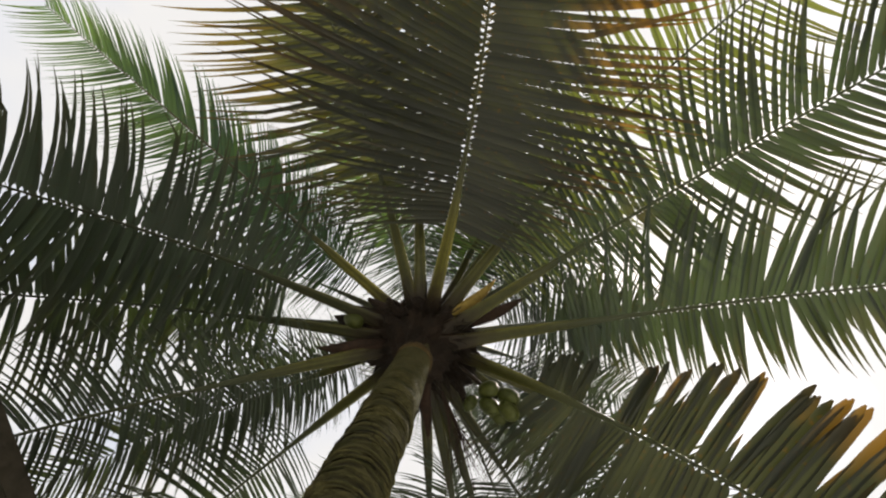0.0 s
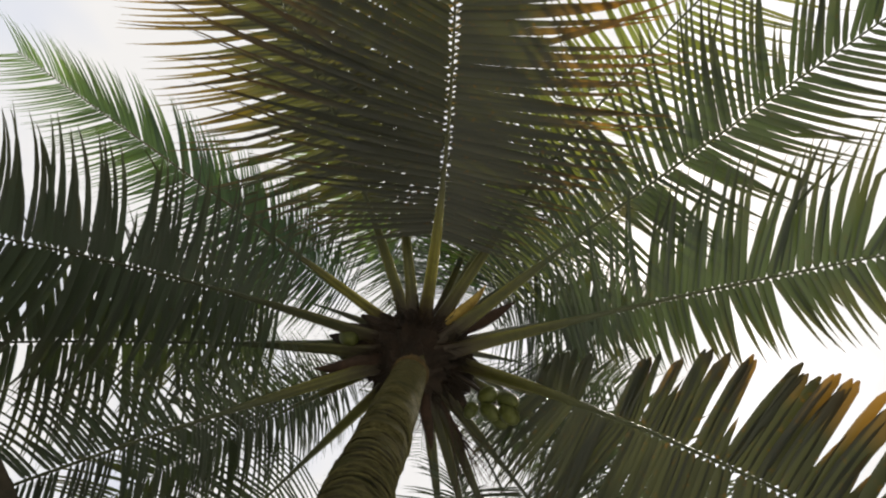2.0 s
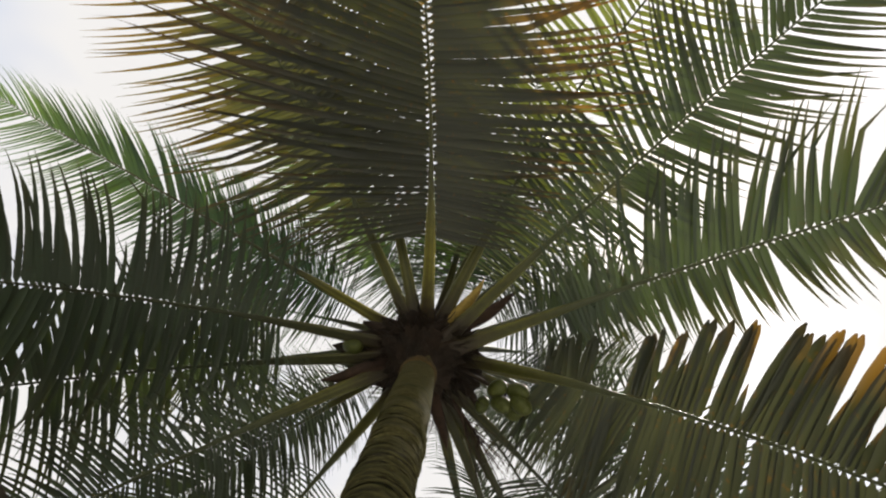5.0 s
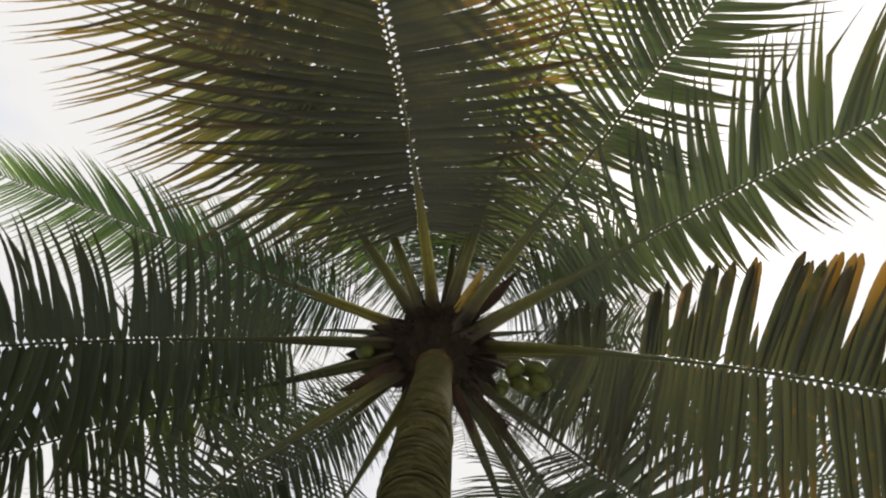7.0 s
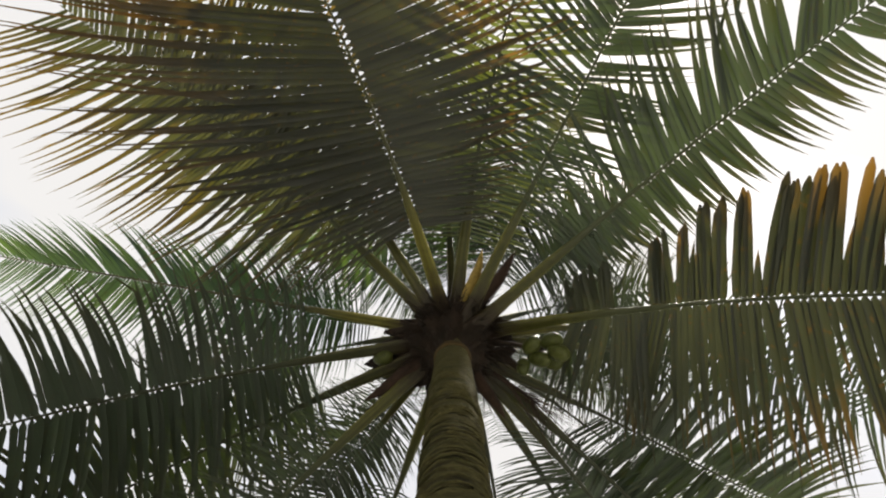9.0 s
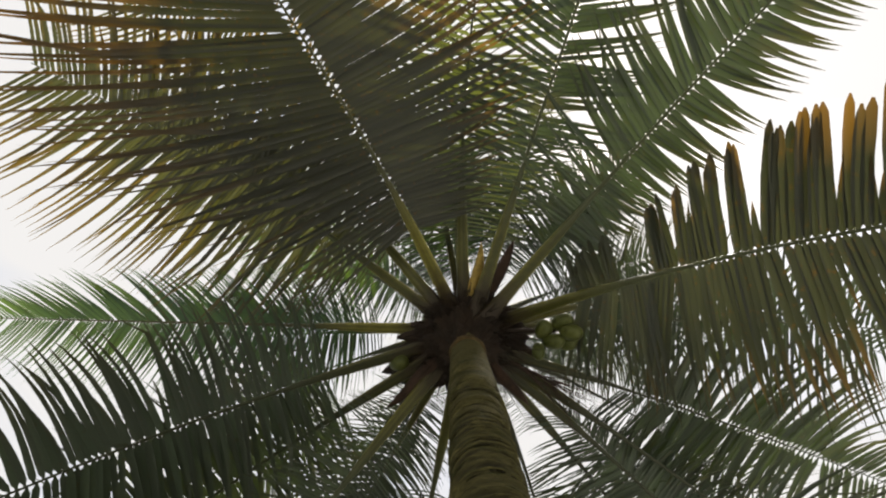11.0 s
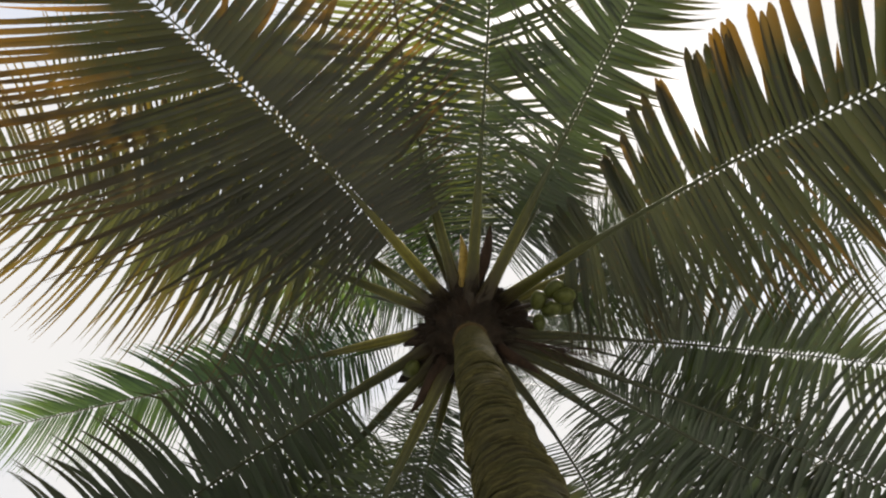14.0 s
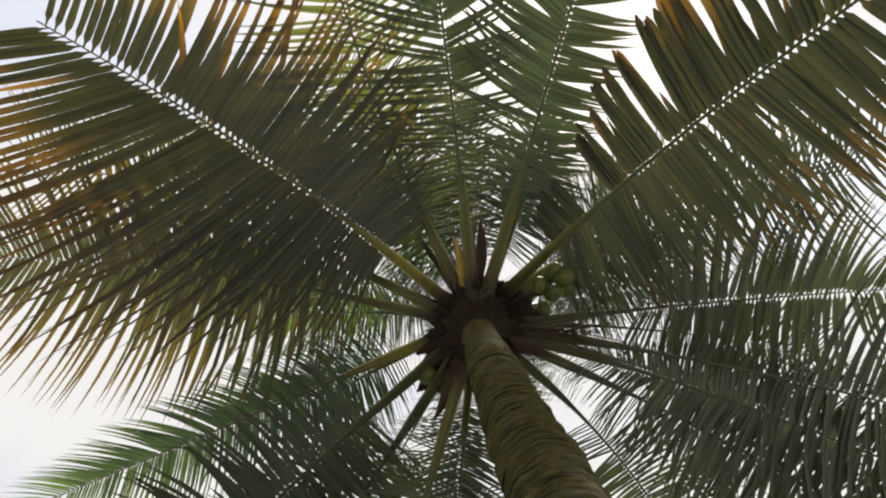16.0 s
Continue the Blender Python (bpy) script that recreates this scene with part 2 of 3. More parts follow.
def rachis_curve(az, el, bend, swing, rise, length, full=4.6, n=70):
    """Points of a frond's midrib: it leaves the crown at el, bends down and swings sideways."""
    pts, step = [], full / (n - 1)
    p = HUB + Vector((0.10 * math.cos(radians(az)), 0.10 * math.sin(radians(az)), rise))
    prev = None
    for i in range(n):
        u = i / (n - 1)
        e, a = radians(el - bend * u ** 1.3), radians(az + swing * u ** 1.5)
        way = Vector((math.cos(e) * math.cos(a), math.cos(e) * math.sin(a), math.sin(e)))
        if prev is not None:
            p = p + (way + prev) * 0.5 * step
        pts.append((p.copy(), way))
        prev = way
        if i * step > length:
            break
    return pts, step


def at(pts, step, s):
    i = min(int(s / step), len(pts) - 2)
    f = s / step - i
    return pts[i][0].lerp(pts[i + 1][0], f), pts[i][1].lerp(pts[i + 1][1], f).normalized()


def side_frame(way, twist):
    side = way.cross(Vector((0, 0, 1)))
    if side.length < 1e-3:
        side = Vector((1, 0, 0))
    side.normalize()
    up = side.cross(way).normalized()
    c, s = math.cos(twist), math.sin(twist)
    return side * c + up * s, up * c - side * s


BLADE = ((0.0, 0.45), (0.018, 0.62), (0.046, 0.96), (0.12, 1.0), (0.26, 0.97), (0.42, 0.84), (0.58, 0.66), (0.74, 0.45), (0.88, 0.22), (1.0, 0.012))
BLADE_TORN = ((0.0, 0.45), (0.018, 0.62), (0.046, 0.96), (0.12, 1.0), (0.26, 1.05), (0.42, 1.04), (0.58, 1.02), (0.74, 0.98), (0.93, 0.80), (1.0, 0.20))


def leaflet_points(base, way, across, length, width, droop, fold, curl, rng, root=1.0, blade=BLADE, neck=0.03):
    """A folded, tapering leaflet with a narrow neck and wavy edges that sags towards its tip; a few are kinked."""
    verts, p, u0 = [], base.copy(), 0.0
    d = way.copy()
    wob = rng.uniform(-0.06, 0.06)
    kink, fall = (rng.uniform(0.45, 0.8), rng.uniform(0.4, 1.2)) if rng.random() < 0.07 else (2.0, 0.0)
    for i, (u, w) in enumerate(blade):
        if i in (1, 2):
            u = neck * (0.45, 1.0)[i - 1] / length
        d = (way + Vector((0, 0, -1)) * (droop * u * u + (fall if u > kink else 0.0)) + across * wob * u).normalized()
        p = p + d * length * (u - u0)
        u0 = u
        a = (across - d * across.dot(d)).normalized()
        nrm = d.cross(a)
        a = (a * math.cos(curl * u) + nrm * math.sin(curl * u)).normalized()
        nrm = d.cross(a)
        if nrm.z < 0:
            nrm = -nrm
        h = (min(1.0, w * root) if i < 2 else w) * width * 0.5 * (rng.uniform(0.88, 1.12) if 2 < i < len(blade) - 1 else 1.0)
        verts += [p - a * h - nrm * h * fold, p.copy(), p + a * h - nrm * h * fold]
    return verts


BLADE_FACES = [f for i in range(len(BLADE) - 1) for f in ((i * 3, i * 3 + 1, i * 3 + 4, i * 3 + 3), (i * 3 + 1, i * 3 + 2, i * 3 + 5, i * 3 + 4))]


def build_frond(seed, az, el, bend, swing, rise, length=4.4, start=1.1, leaf=LEAF, stalk=STALK, wide=0.031, long=1.0, lean=(84, 52),
                twist=0.0, vee=0.12, droop=0.45, clump=0.05, root=1.0, thin_out=0.52, conv=0.35, gap=0.040, skip=0.03, singly=False, stem=1.0, blade=BLADE, uneven=1.0, early=0.5, first=0.55, neck=(0.014, 0.035), taper=0.0, bare=(1.0, 1.0), jitter=1.0, group_of=(3, 9), label=""):
    rng = random.Random(seed)
    groove = random.Random(seed + 500).uniform(-0.35, 0.35)
    pts, step = rachis_curve(az, el, bend, swing, rise, length)
    length = min(length, step * (len(pts) - 2))
    rings, n, rim_shades = [], 18, []
    for i in range(0, len(pts)):
        s = i * step
        if s > length:
            break
        p, way = pts[i]
        u = s / length
        side, up = side_frame(way, radians(twist) * u)
        hw = stem * (0.062 * math.exp(-s / 0.20) + 0.030 / (1 + math.exp((s - 1.2) / 0.16)) + 0.018 * (1 - u) + 0.004)
        hh = hw * (0.55 if s < 0.6 else 0.62)
        ring = []
        for j in range(n):
            a = 2 * math.pi * j / n
            x, z = math.cos(a), math.sin(a)
            rim_shades.append(max(0.0, abs(x) - 0.45) / 0.55 + 0.55 * max(0.0, 1 - abs(x + groove) / 0.16))
            if z > 0:
                z *= 0.25 - 0.35 * (1 - abs(x)) * math.exp(-s / 0.9)
            else:
                z *= 1.0 - 0.6 * math.exp(-((x - groove) / 0.22) ** 2) * math.exp(-s / 1.4)
            ring.append(p + side * x * hw + up * z * hh)
        rings.append(ring)
    frond = mesh_object("frond", *tube(rings), stalk, palm, label=label)
    frond.data.attributes.new("along", "FLOAT", "POINT").data.foreach_set("value", np.repeat(np.arange(len(rings), dtype=np.float32) * step, n))
    frond.data.attributes.new("rim_shade", "FLOAT", "POINT").data.foreach_set("value", np.array(rim_shades[:len(rings) * n], dtype=np.float32))
    verts, faces, ages = [], [], []
    for sgn in (-1, 1):
        s, cluster, offset = start + rng.uniform(0, 0.03), 0, 0.0
        while s < length - 0.02:
            t = (s - start) / (length - start)
            if cluster <= 0:
                cluster, offset = rng.randint(*group_of), rng.gauss(0, clump)
                size = cluster
            cluster -= 1
            p, way = at(pts, step, s)
            side, up = side_frame(way, radians(twist) * s / length)
            short = first if isinstance(first, float) else first[0 if sgn > 0 else 1]
            shape = min(1.0, short + (2.15 - short) * t) * (1.0 if t < 0.45 else 1.0 - thin_out * ((t - 0.45) / 0.55) ** 1.8)
            ln = long * shape * rng.uniform(0.9, 1.07) * (uneven if sgn > 0 else 1.0)
            wd = wide * (early + (1.25 - early) * min(1, t * 4)) * (1.0 if t < 0.6 else 1.0 - 0.45 * (t - 0.6) / 0.4) * rng.uniform(0.85, 1.12) * (1 - taper * max(0.0, t - 0.4))
            near, far = lean[:2] if sgn > 0 else lean[-2:]
            a = radians(near + (far - near) * t ** 0.7) + offset - conv * gap / max(ln, 0.3) * (cluster - size / 2) + rng.gauss(0, 0.025) * jitter
            v = vee + rng.gauss(0, 0.06) * jitter + offset * 0.5
            d = (way * math.cos(a) + (side * sgn * math.cos(v) + up * math.sin(v)) * math.sin(a)).normalized()
            hw = stem * (0.030 / (1 + math.exp((s - 1.2) / 0.16)) + 0.018 * (1 - s / length) + 0.004)
            base = p + side * sgn * hw * 0.8 + up * hw * 0.15
            age = 0.45 + 0.85 * t + rng.gauss(0, 0.12)
            if rng.random() > skip and not (sgn > 0 and bare[0] < t < bare[1]):
                bent = droop * (1 + jitter * rng.uniform(-0.3, 0.35))
                pv = leaflet_points(base, d, way, ln, wd, bent, rng.uniform(0.15, 0.4), rng.gauss(0, 0.35) * jitter, rng, root * (1.15 - 0.4 * t), blade if sgn > 0 else BLADE, neck[0] + (neck[1] - neck[0]) * t)
                if rng.random() < 0.05:
                    pv = leaflet_points(base, d, way, ln * rng.uniform(0.4, 0.75), wd, bent, 0.3, rng.gauss(0, 0.5), rng)
                if singly:
                    mark_tips(mesh_object("leaflet", pv, BLADE_FACES, leaf, frond), BLADE, [age])
                else:
                    o = len(verts)
                    verts += pv
                    ages.append(age)
                    faces += [tuple(i + o for i in f) for f in BLADE_FACES]
            s += gap * (1.0 + 0.25 * t) * rng.uniform(0.8, 1.2)
    if verts:
        mark_tips(tagged(mesh_object("foliage", verts, faces, leaf, frond), kind="stuff"), BLADE, ages)
    return frond


# az, el, bend, swing, rise, then what sets each frond apart
build_frond(1, -81.9, -1.5, 58.0, -10.4, 0.01, 3.75, 0.95, LEAF_BROWN, STALK_PALE, early=0.9, first=0.42, taper=-0.3, wide=0.044, long=1.6, uneven=1.48, lean=(108, 46, 105, 82), droop=0.5, thin_out=0.45, root=0.7, clump=0.012, conv=0.12, gap=0.04, skip=0.0, neck=(0.024, 0.07), singly=True, jitter=0.5, label="large ageing frond turning brown at its tip")
build_frond(2, -112.5, 18.0, 47.0, -5.0, -0.02, 4.4, 1.2, LEAF_OLD, STALK, wide=0.043, long=1.55, root=2.2, thin_out=0.25, lean=(100, 60), jitter=0.5, clump=0.02, gap=0.035, skip=0.0, label="long frond with olive leaflets")
build_frond(3, -147.3, 7.2, 28.2, 6.7, 0.23, 4.5, 0.86, LEAF_FRESH, STALK_PALE, wide=0.021, gap=0.025, long=0.76, root=1.2, jitter=0.5, lean=(88, 44, 60, 34), singly=True, clump=0.02, conv=0.1, uneven=1.15, first=0.8, neck=(0.008, 0.016), label="bright green frond with a yellow-green stalk")
build_frond(4, -161.9, -6, 45.7, -0.8, 0.05, 4.5, 1.15, LEAF, STALK_SHADED, early=0.75, wide=0.04, long=1.0, uneven=1.3, root=0.9, singly=True, lean=(100, 62, 98, 74), first=0.75, neck=(0.016, 0.05), label="dark green lower frond")
build_frond(5, 181.6, 1.6, 46, 1.2, -0.04, 4.5, 1.3, wide=0.038, lean=(102, 64), stalk=STALK_SHADED, long=1.15)
build_frond(6, 166.1, -20.9, 38.7, -1.7, -0.03, 4.2, 0.75, LEAF, STALK, wide=0.019, gap=0.027, long=0.75, lean=(92, 52), clump=0.03, droop=0.6)
build_frond(7, 134.6, 8.1, 46.0, 1.6, -0.01, 4.5, 1.4)
build_frond(8, 73.1, 7.8, 49.9, 5.6, -0.01, 4.5, 1.0, wide=0.029, long=1.08, singly=True, lean=(132, 62), gap=0.031, stalk=STALK_SHADED, droop=0.9, clump=0.1, jitter=1.5, early=0.6, first=0.35, uneven=0.62, thin_out=0.1)
build_frond(9, 55.2, 24.3, 38.1, -3.7, -0.13, 4.5, 1.6, wide=0.046, long=1.25, root=0.8, singly=True, lean=(102, 46, 126, 74), neck=(0.03, 0.08), stalk=STALK_SHADED, gap=0.036)
build_frond(10, 99.2, 23.4, 47, 27.9, 0.11, 4.5, 1.6, lean=(104, 66), stalk=STALK_SHADED)
build_frond(11, 9.6, -13.7, 55.4, 7.8, 0.08, 4.5, 0.94, LEAF_TORN, STALK, early=0.95, wide=0.044, long=1.05, lean=(84, 74, 120, 60), vee=-0.3, droop=0.12, clump=0.055, conv=0.15, jitter=0.3, group_of=(2, 7), gap=0.036, root=0.9, thin_out=0.12, blade=BLADE_TORN, neck=(0.02, 0.05), singly=True, first=(0.38, 0.8), skip=0.03, bare=(0.10, 0.17), taper=0.1, uneven=0.8, label="ageing frond with torn brown leaflets")
build_frond(12, -16.5, 4.4, 40, -2.2, -0.18, 4.5, 1.15, LEAF, STALK, wide=0.042, long=0.6, uneven=1.7, lean=(94, 50, 102, 64), conv=0.45, clump=0.09, root=1.15, singly=True, first=0.7)
build_frond(13, -38, 16.3, 76, -5.4, -0.17, 4.5, 1.15, LEAF, STALK, wide=0.034, long=0.85, uneven=1.28, root=1.15, lean=(105, 44, 100, 50), singly=True, first=0.7, gap=0.04)
build_frond(14, -59.4, 12.8, 63.3, 22.8, 0.04, 4.5, 0.8, LEAF_YOUNG, STALK, wide=0.027, long=1.1, root=1.2, lean=(104, 62))
build_frond(15, -99.8, 19.4, 45.3, -4.0, -0.04, 4.4, 0.95, LEAF_OLD, STALK, wide=0.028, long=1.3, root=1.5, lean=(102, 60), jitter=0.5, clump=0.02)
build_frond(18, 84.0, 24.0, 46.0, 6.0, 0.02, 4.5, 1.9, wide=0.034, long=1.15, lean=(104, 62))
build_frond(21, 66.0, 40.0, 55.0, 0.0, 0.1, 4.5, 2.4, wide=0.024, long=1.2, lean=(104, 62))
build_frond(19, 76.0, 32.0, 54.0, 2.0, 0.05, 4.5, 2.2, wide=0.024, long=1.15, lean=(104, 62))
build_frond(16, 24.6, 39.1, 68.0, 33.9, 0.0, 4.5, 1.4, LEAF, STALK_PALE, lean=(104, 62))
# the upper, younger ring
UPPER = ((-30, 58, 0.8), (-55, 70, 0.7), (-172, 40, 2.0), (172, 34, 1.9), (40, 46, 0.85), (60, 55, 1.5), (-130, 50, 0.9),
         (70, 66, 0.9), (-140, 72, 0.5), (27, 56, 1.6), (120, 70, 0.5), (152, 14, 0.8))
for k, (az, el, start) in enumerate(UPPER):
    build_frond(40 + k, az, el, 58 if el < 50 else 46, (k * 37) % 30 - 15, 0.1 + el / 160, 3.9, start, LEAF_FRESH if k == 6 else LEAF, STALK, stem=0.8, long=0.95, lean=(70, 44))
build_frond(75, 152, 34, 45, 5, 0.2, 2.8, 0.8, LEAF, STALK, stem=0.7, wide=0.024, long=0.8)
# added frond that keeps the sun off the trunk
build_frond(76, -8, 33, 30, 2, 0.1, 2.6, 1.15, LEAF, STALK, stem=0.7, wide=0.044, long=0.7, clump=0.02, root=1.2)
build_frond(72, -96, 66, 40, 5, 0.4, 2.2, 0.6, LEAF, STALK, stem=0.8, long=0.7)
build_frond(73, -70, 40, 50, 5, 0.4, 2.4, 0.55, LEAF_FRESH, STALK, stem=0.8, long=0.75)
# low outer fronds that thicken the foliage
build_frond(27, 66, 6, 48, 3, 0.0, 4.5, 2.5, LEAF, STALK_SHADED, wide=0.032, long=1.1, lean=(100, 62), first=0.8)
build_frond(28, 82, 9, 50, 4, 0.02, 4.5, 2.2, LEAF, STALK_SHADED, wide=0.034, long=1.15, lean=(104, 66), first=0.8)
# another added frond that keeps the sun off the trunk
build_frond(26, -2, 58, 42, 0, 0.1, 3.4, 1.0, LEAF, STALK, stem=0.8, wide=0.036, long=0.9, lean=(104, 60), root=1.2)
# added frond above the large ageing one, which keeps the sun off it
build_frond(24, -62, 44, 56, -6, 0.2, 4.0, 0.9, LEAF, STALK, stem=0.8, wide=0.03, long=1.0, lean=(104, 60), root=1.2)
build_frond(20, 32.0, 23.0, 50.0, 4.0, 0.05, 4.5, 2.6, wide=0.026, long=1.2, lean=(104, 62))
build_frond(74, -154, 20, 40, 5, 0.35, 2.6, 0.8, LEAF, STALK, stem=0.7, wide=0.026, long=0.8)
# thin young leaflets beside the trunk
build_frond(22, 97, 54, 50, 0, 0.2, 2.6, 0.7, LEAF, STALK, stem=0.6, wide=0.016, long=0.75, gap=0.05)
build_frond(23, 118, 60, 50, 0, 0.2, 2.4, 0.7, LEAF_FRESH, STALK, stem=0.6, wide=0.016, long=0.7, gap=0.05)


# ---- the crown's heart ----
def lathe_lump(name, centre, heights, radii, material, parent, rough, n=28, squash=1.0, label=""):
    rings = []
    for h, r in zip(heights, radii):
        ring = []
        for j in range(n):
            a = 2 * math.pi * j / n
            rr = r * (1 + rough * noise.noise((math.cos(a) * 2.1 + centre[0], math.sin(a) * 2.1 + centre[1], h * 5)) + rough * 0.7 * noise.noise((math.cos(a) * 8, math.sin(a) * 8, h * 16)))
            ring.append((centre[0] + rr * math.cos(a), centre[1] + rr * math.sin(a) * squash, centre[2] + h))
        rings.append(ring)
    return mesh_object(name, *tube(rings), material, parent, label=label)


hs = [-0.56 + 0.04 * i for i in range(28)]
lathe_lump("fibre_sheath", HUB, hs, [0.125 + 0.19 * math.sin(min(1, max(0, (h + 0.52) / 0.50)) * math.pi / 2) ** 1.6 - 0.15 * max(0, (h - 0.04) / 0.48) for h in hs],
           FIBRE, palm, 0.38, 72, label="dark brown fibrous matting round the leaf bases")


def build_shade_webbing():
    """Dark fibre cloth between the leaf bases, spread out as the crown's shade, ragged at its edge."""
    # how far the dark sheet stands in for shade at each bearing
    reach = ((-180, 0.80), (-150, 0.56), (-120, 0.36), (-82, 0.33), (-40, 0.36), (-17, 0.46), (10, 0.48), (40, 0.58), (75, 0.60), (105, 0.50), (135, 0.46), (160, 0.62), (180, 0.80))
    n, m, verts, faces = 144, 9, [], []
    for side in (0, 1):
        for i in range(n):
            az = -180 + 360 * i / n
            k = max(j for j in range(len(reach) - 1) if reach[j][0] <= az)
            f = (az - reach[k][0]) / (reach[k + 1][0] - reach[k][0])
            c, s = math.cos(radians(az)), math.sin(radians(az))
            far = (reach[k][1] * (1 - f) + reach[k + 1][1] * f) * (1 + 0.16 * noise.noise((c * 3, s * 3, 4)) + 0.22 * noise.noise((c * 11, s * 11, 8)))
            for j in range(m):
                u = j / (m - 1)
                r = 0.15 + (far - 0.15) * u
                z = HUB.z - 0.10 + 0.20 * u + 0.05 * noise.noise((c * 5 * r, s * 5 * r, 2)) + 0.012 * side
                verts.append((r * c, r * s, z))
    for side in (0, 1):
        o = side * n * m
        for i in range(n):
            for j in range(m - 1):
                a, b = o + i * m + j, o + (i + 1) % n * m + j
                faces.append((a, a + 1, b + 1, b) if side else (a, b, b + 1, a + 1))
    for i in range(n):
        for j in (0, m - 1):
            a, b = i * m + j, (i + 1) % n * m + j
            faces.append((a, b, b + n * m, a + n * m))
    mesh_object("shade_webbing", verts, faces, FIBRE, palm, label="dark fibre cloth filling in the shade between the leaf bases")


build_shade_webbing()
cs = [-0.60 + 0.02 * i for i in range(6)]
collar_at = axis(HUB.z - 0.55)
lathe_lump("fibre_collar", (collar_at.x, collar_at.y, HUB.z), cs, [trunk_radius(HUB.z + h) + 0.006 + 0.008 * math.sin((h + 0.6) * 31) for h in cs], COLLAR, palm, 0.05, 40, label="orange-brown fibre collar")


def build_strands():
    """Frayed fibres that hang from the matting."""
    rng = random.Random(12)
    verts, faces = [], []
    for k in range(320):
        a, r = rng.uniform(0, 6.283), rng.uniform(0.18, 0.40)
        p = HUB + Vector((r * math.cos(a), r * math.sin(a), rng.uniform(-0.16, 0.02)))
        out = Vector((math.cos(a), math.sin(a), 0))
        way = (out * rng.uniform(0.2, 1.0) + Vector((rng.uniform(-0.4, 0.4), rng.uniform(-0.4, 0.4), -rng.uniform(0.1, 0.9)))).normalized()
        side = way.cross(Vector((rng.uniform(-1, 1), rng.uniform(-1, 1), rng.uniform(-1, 1)))).normalized()
        ln, w = rng.uniform(0.08, 0.32), rng.uniform(0.003, 0.012)
        o = len(verts)
        for i in range(4):
            u = i / 3
            c = p + way * ln * u + Vector((0, 0, -0.1 * u * u)) + side * 0.02 * math.sin(u * 4 + k)
            h = w * (1 - u * 0.9)
            verts += [c - side * h, c + side * h, c + way.cross(side) * h]
        for i in range(3):
            for j in range(3):
                faces.append((o + i * 3 + j, o + i * 3 + (j + 1) % 3, o + i * 3 + 3 + (j + 1) % 3, o + i * 3 + 3 + j))
    tagged(mesh_object("fibre_fringe", verts, faces, FIBRE, palm), "loose dark brown fibres", kind="stuff")


build_strands()


def build_bract(name, a, b, width, sag, material, seed, label=""):
    """A boat-shaped woody bract from a to b."""
    rng = random.Random(seed)
    a, b = Vector(a), Vector(b)
    way = (b - a)
    side, up = side_frame(way.normalized(), rng.uniform(-0.6, 0.6))
    rings, n = [], 12
    for i in range(15):
        u = i / 14
        c = a + way * u - Vector((0, 0, sag)) * u * u + side * 0.02 * math.sin(u * 5 + seed)
        w = width * max(0.06, math.sin(math.pi * min(1, 0.12 + u * 0.88)) ** 0.8)
        ring = []
        for j in range(n):
            t = math.pi * (1.15 * j / (n - 1) - 0.075)
            ring.append(c - side * math.cos(t) * w - up * math.sin(t) * w * 0.8)
        for j in reversed(range(n)):
            t = math.pi * (1.15 * j / (n - 1) - 0.075)
            ring.append(c - side * math.cos(t) * w * 0.88 - up * (math.sin(t) * w * 0.68))
        rings.append(ring)
    return mesh_object(name, *tube(rings), material, palm, label=label)


BRACT = surface("dry_bract", (0.012, 0.007, 0.005), (0.032, 0.016, 0.011), 6.0, 0.8, 0.6, 0.006, (1, 1, 1), 6.0)
BRACT_GOLD = surface("golden_bract", (0.12, 0.080, 0.016), (0.22, 0.15, 0.036), 5.0, 0.6, 0.4, 0.004, (1, 1, 1), 6.0)
build_bract("flower_bract", (0.20, -0.20, 5.62), (0.56, -0.61, 5.80), 0.05, 0.0, BRACT_GOLD, 1, "golden-yellow flower bract")
build_bract("flower_bract", (0.20, -0.12, 5.72), (0.84, -0.46, 5.86), 0.06, 0.06, BRACT, 2, "dark reddish-brown dry bract")
build_bract("flower_bract", (0.10, 0.22, 5.40), (0.17, 0.60, 5.22), 0.05, 0.12, BRACT, 3, "dark reddish-brown dry bract")
build_bract("flower_bract", (-0.22, 0.02, 5.45), (-0.86, 0.10, 5.50), 0.06, 0.10, BRACT, 4, "dark reddish-brown dry bract")
build_bract("flower_bract", (-0.10, 0.24, 5.42), (-0.42, 0.62, 5.40), 0.06, 0.10, BRACT, 5, "dark reddish-brown dry bract")


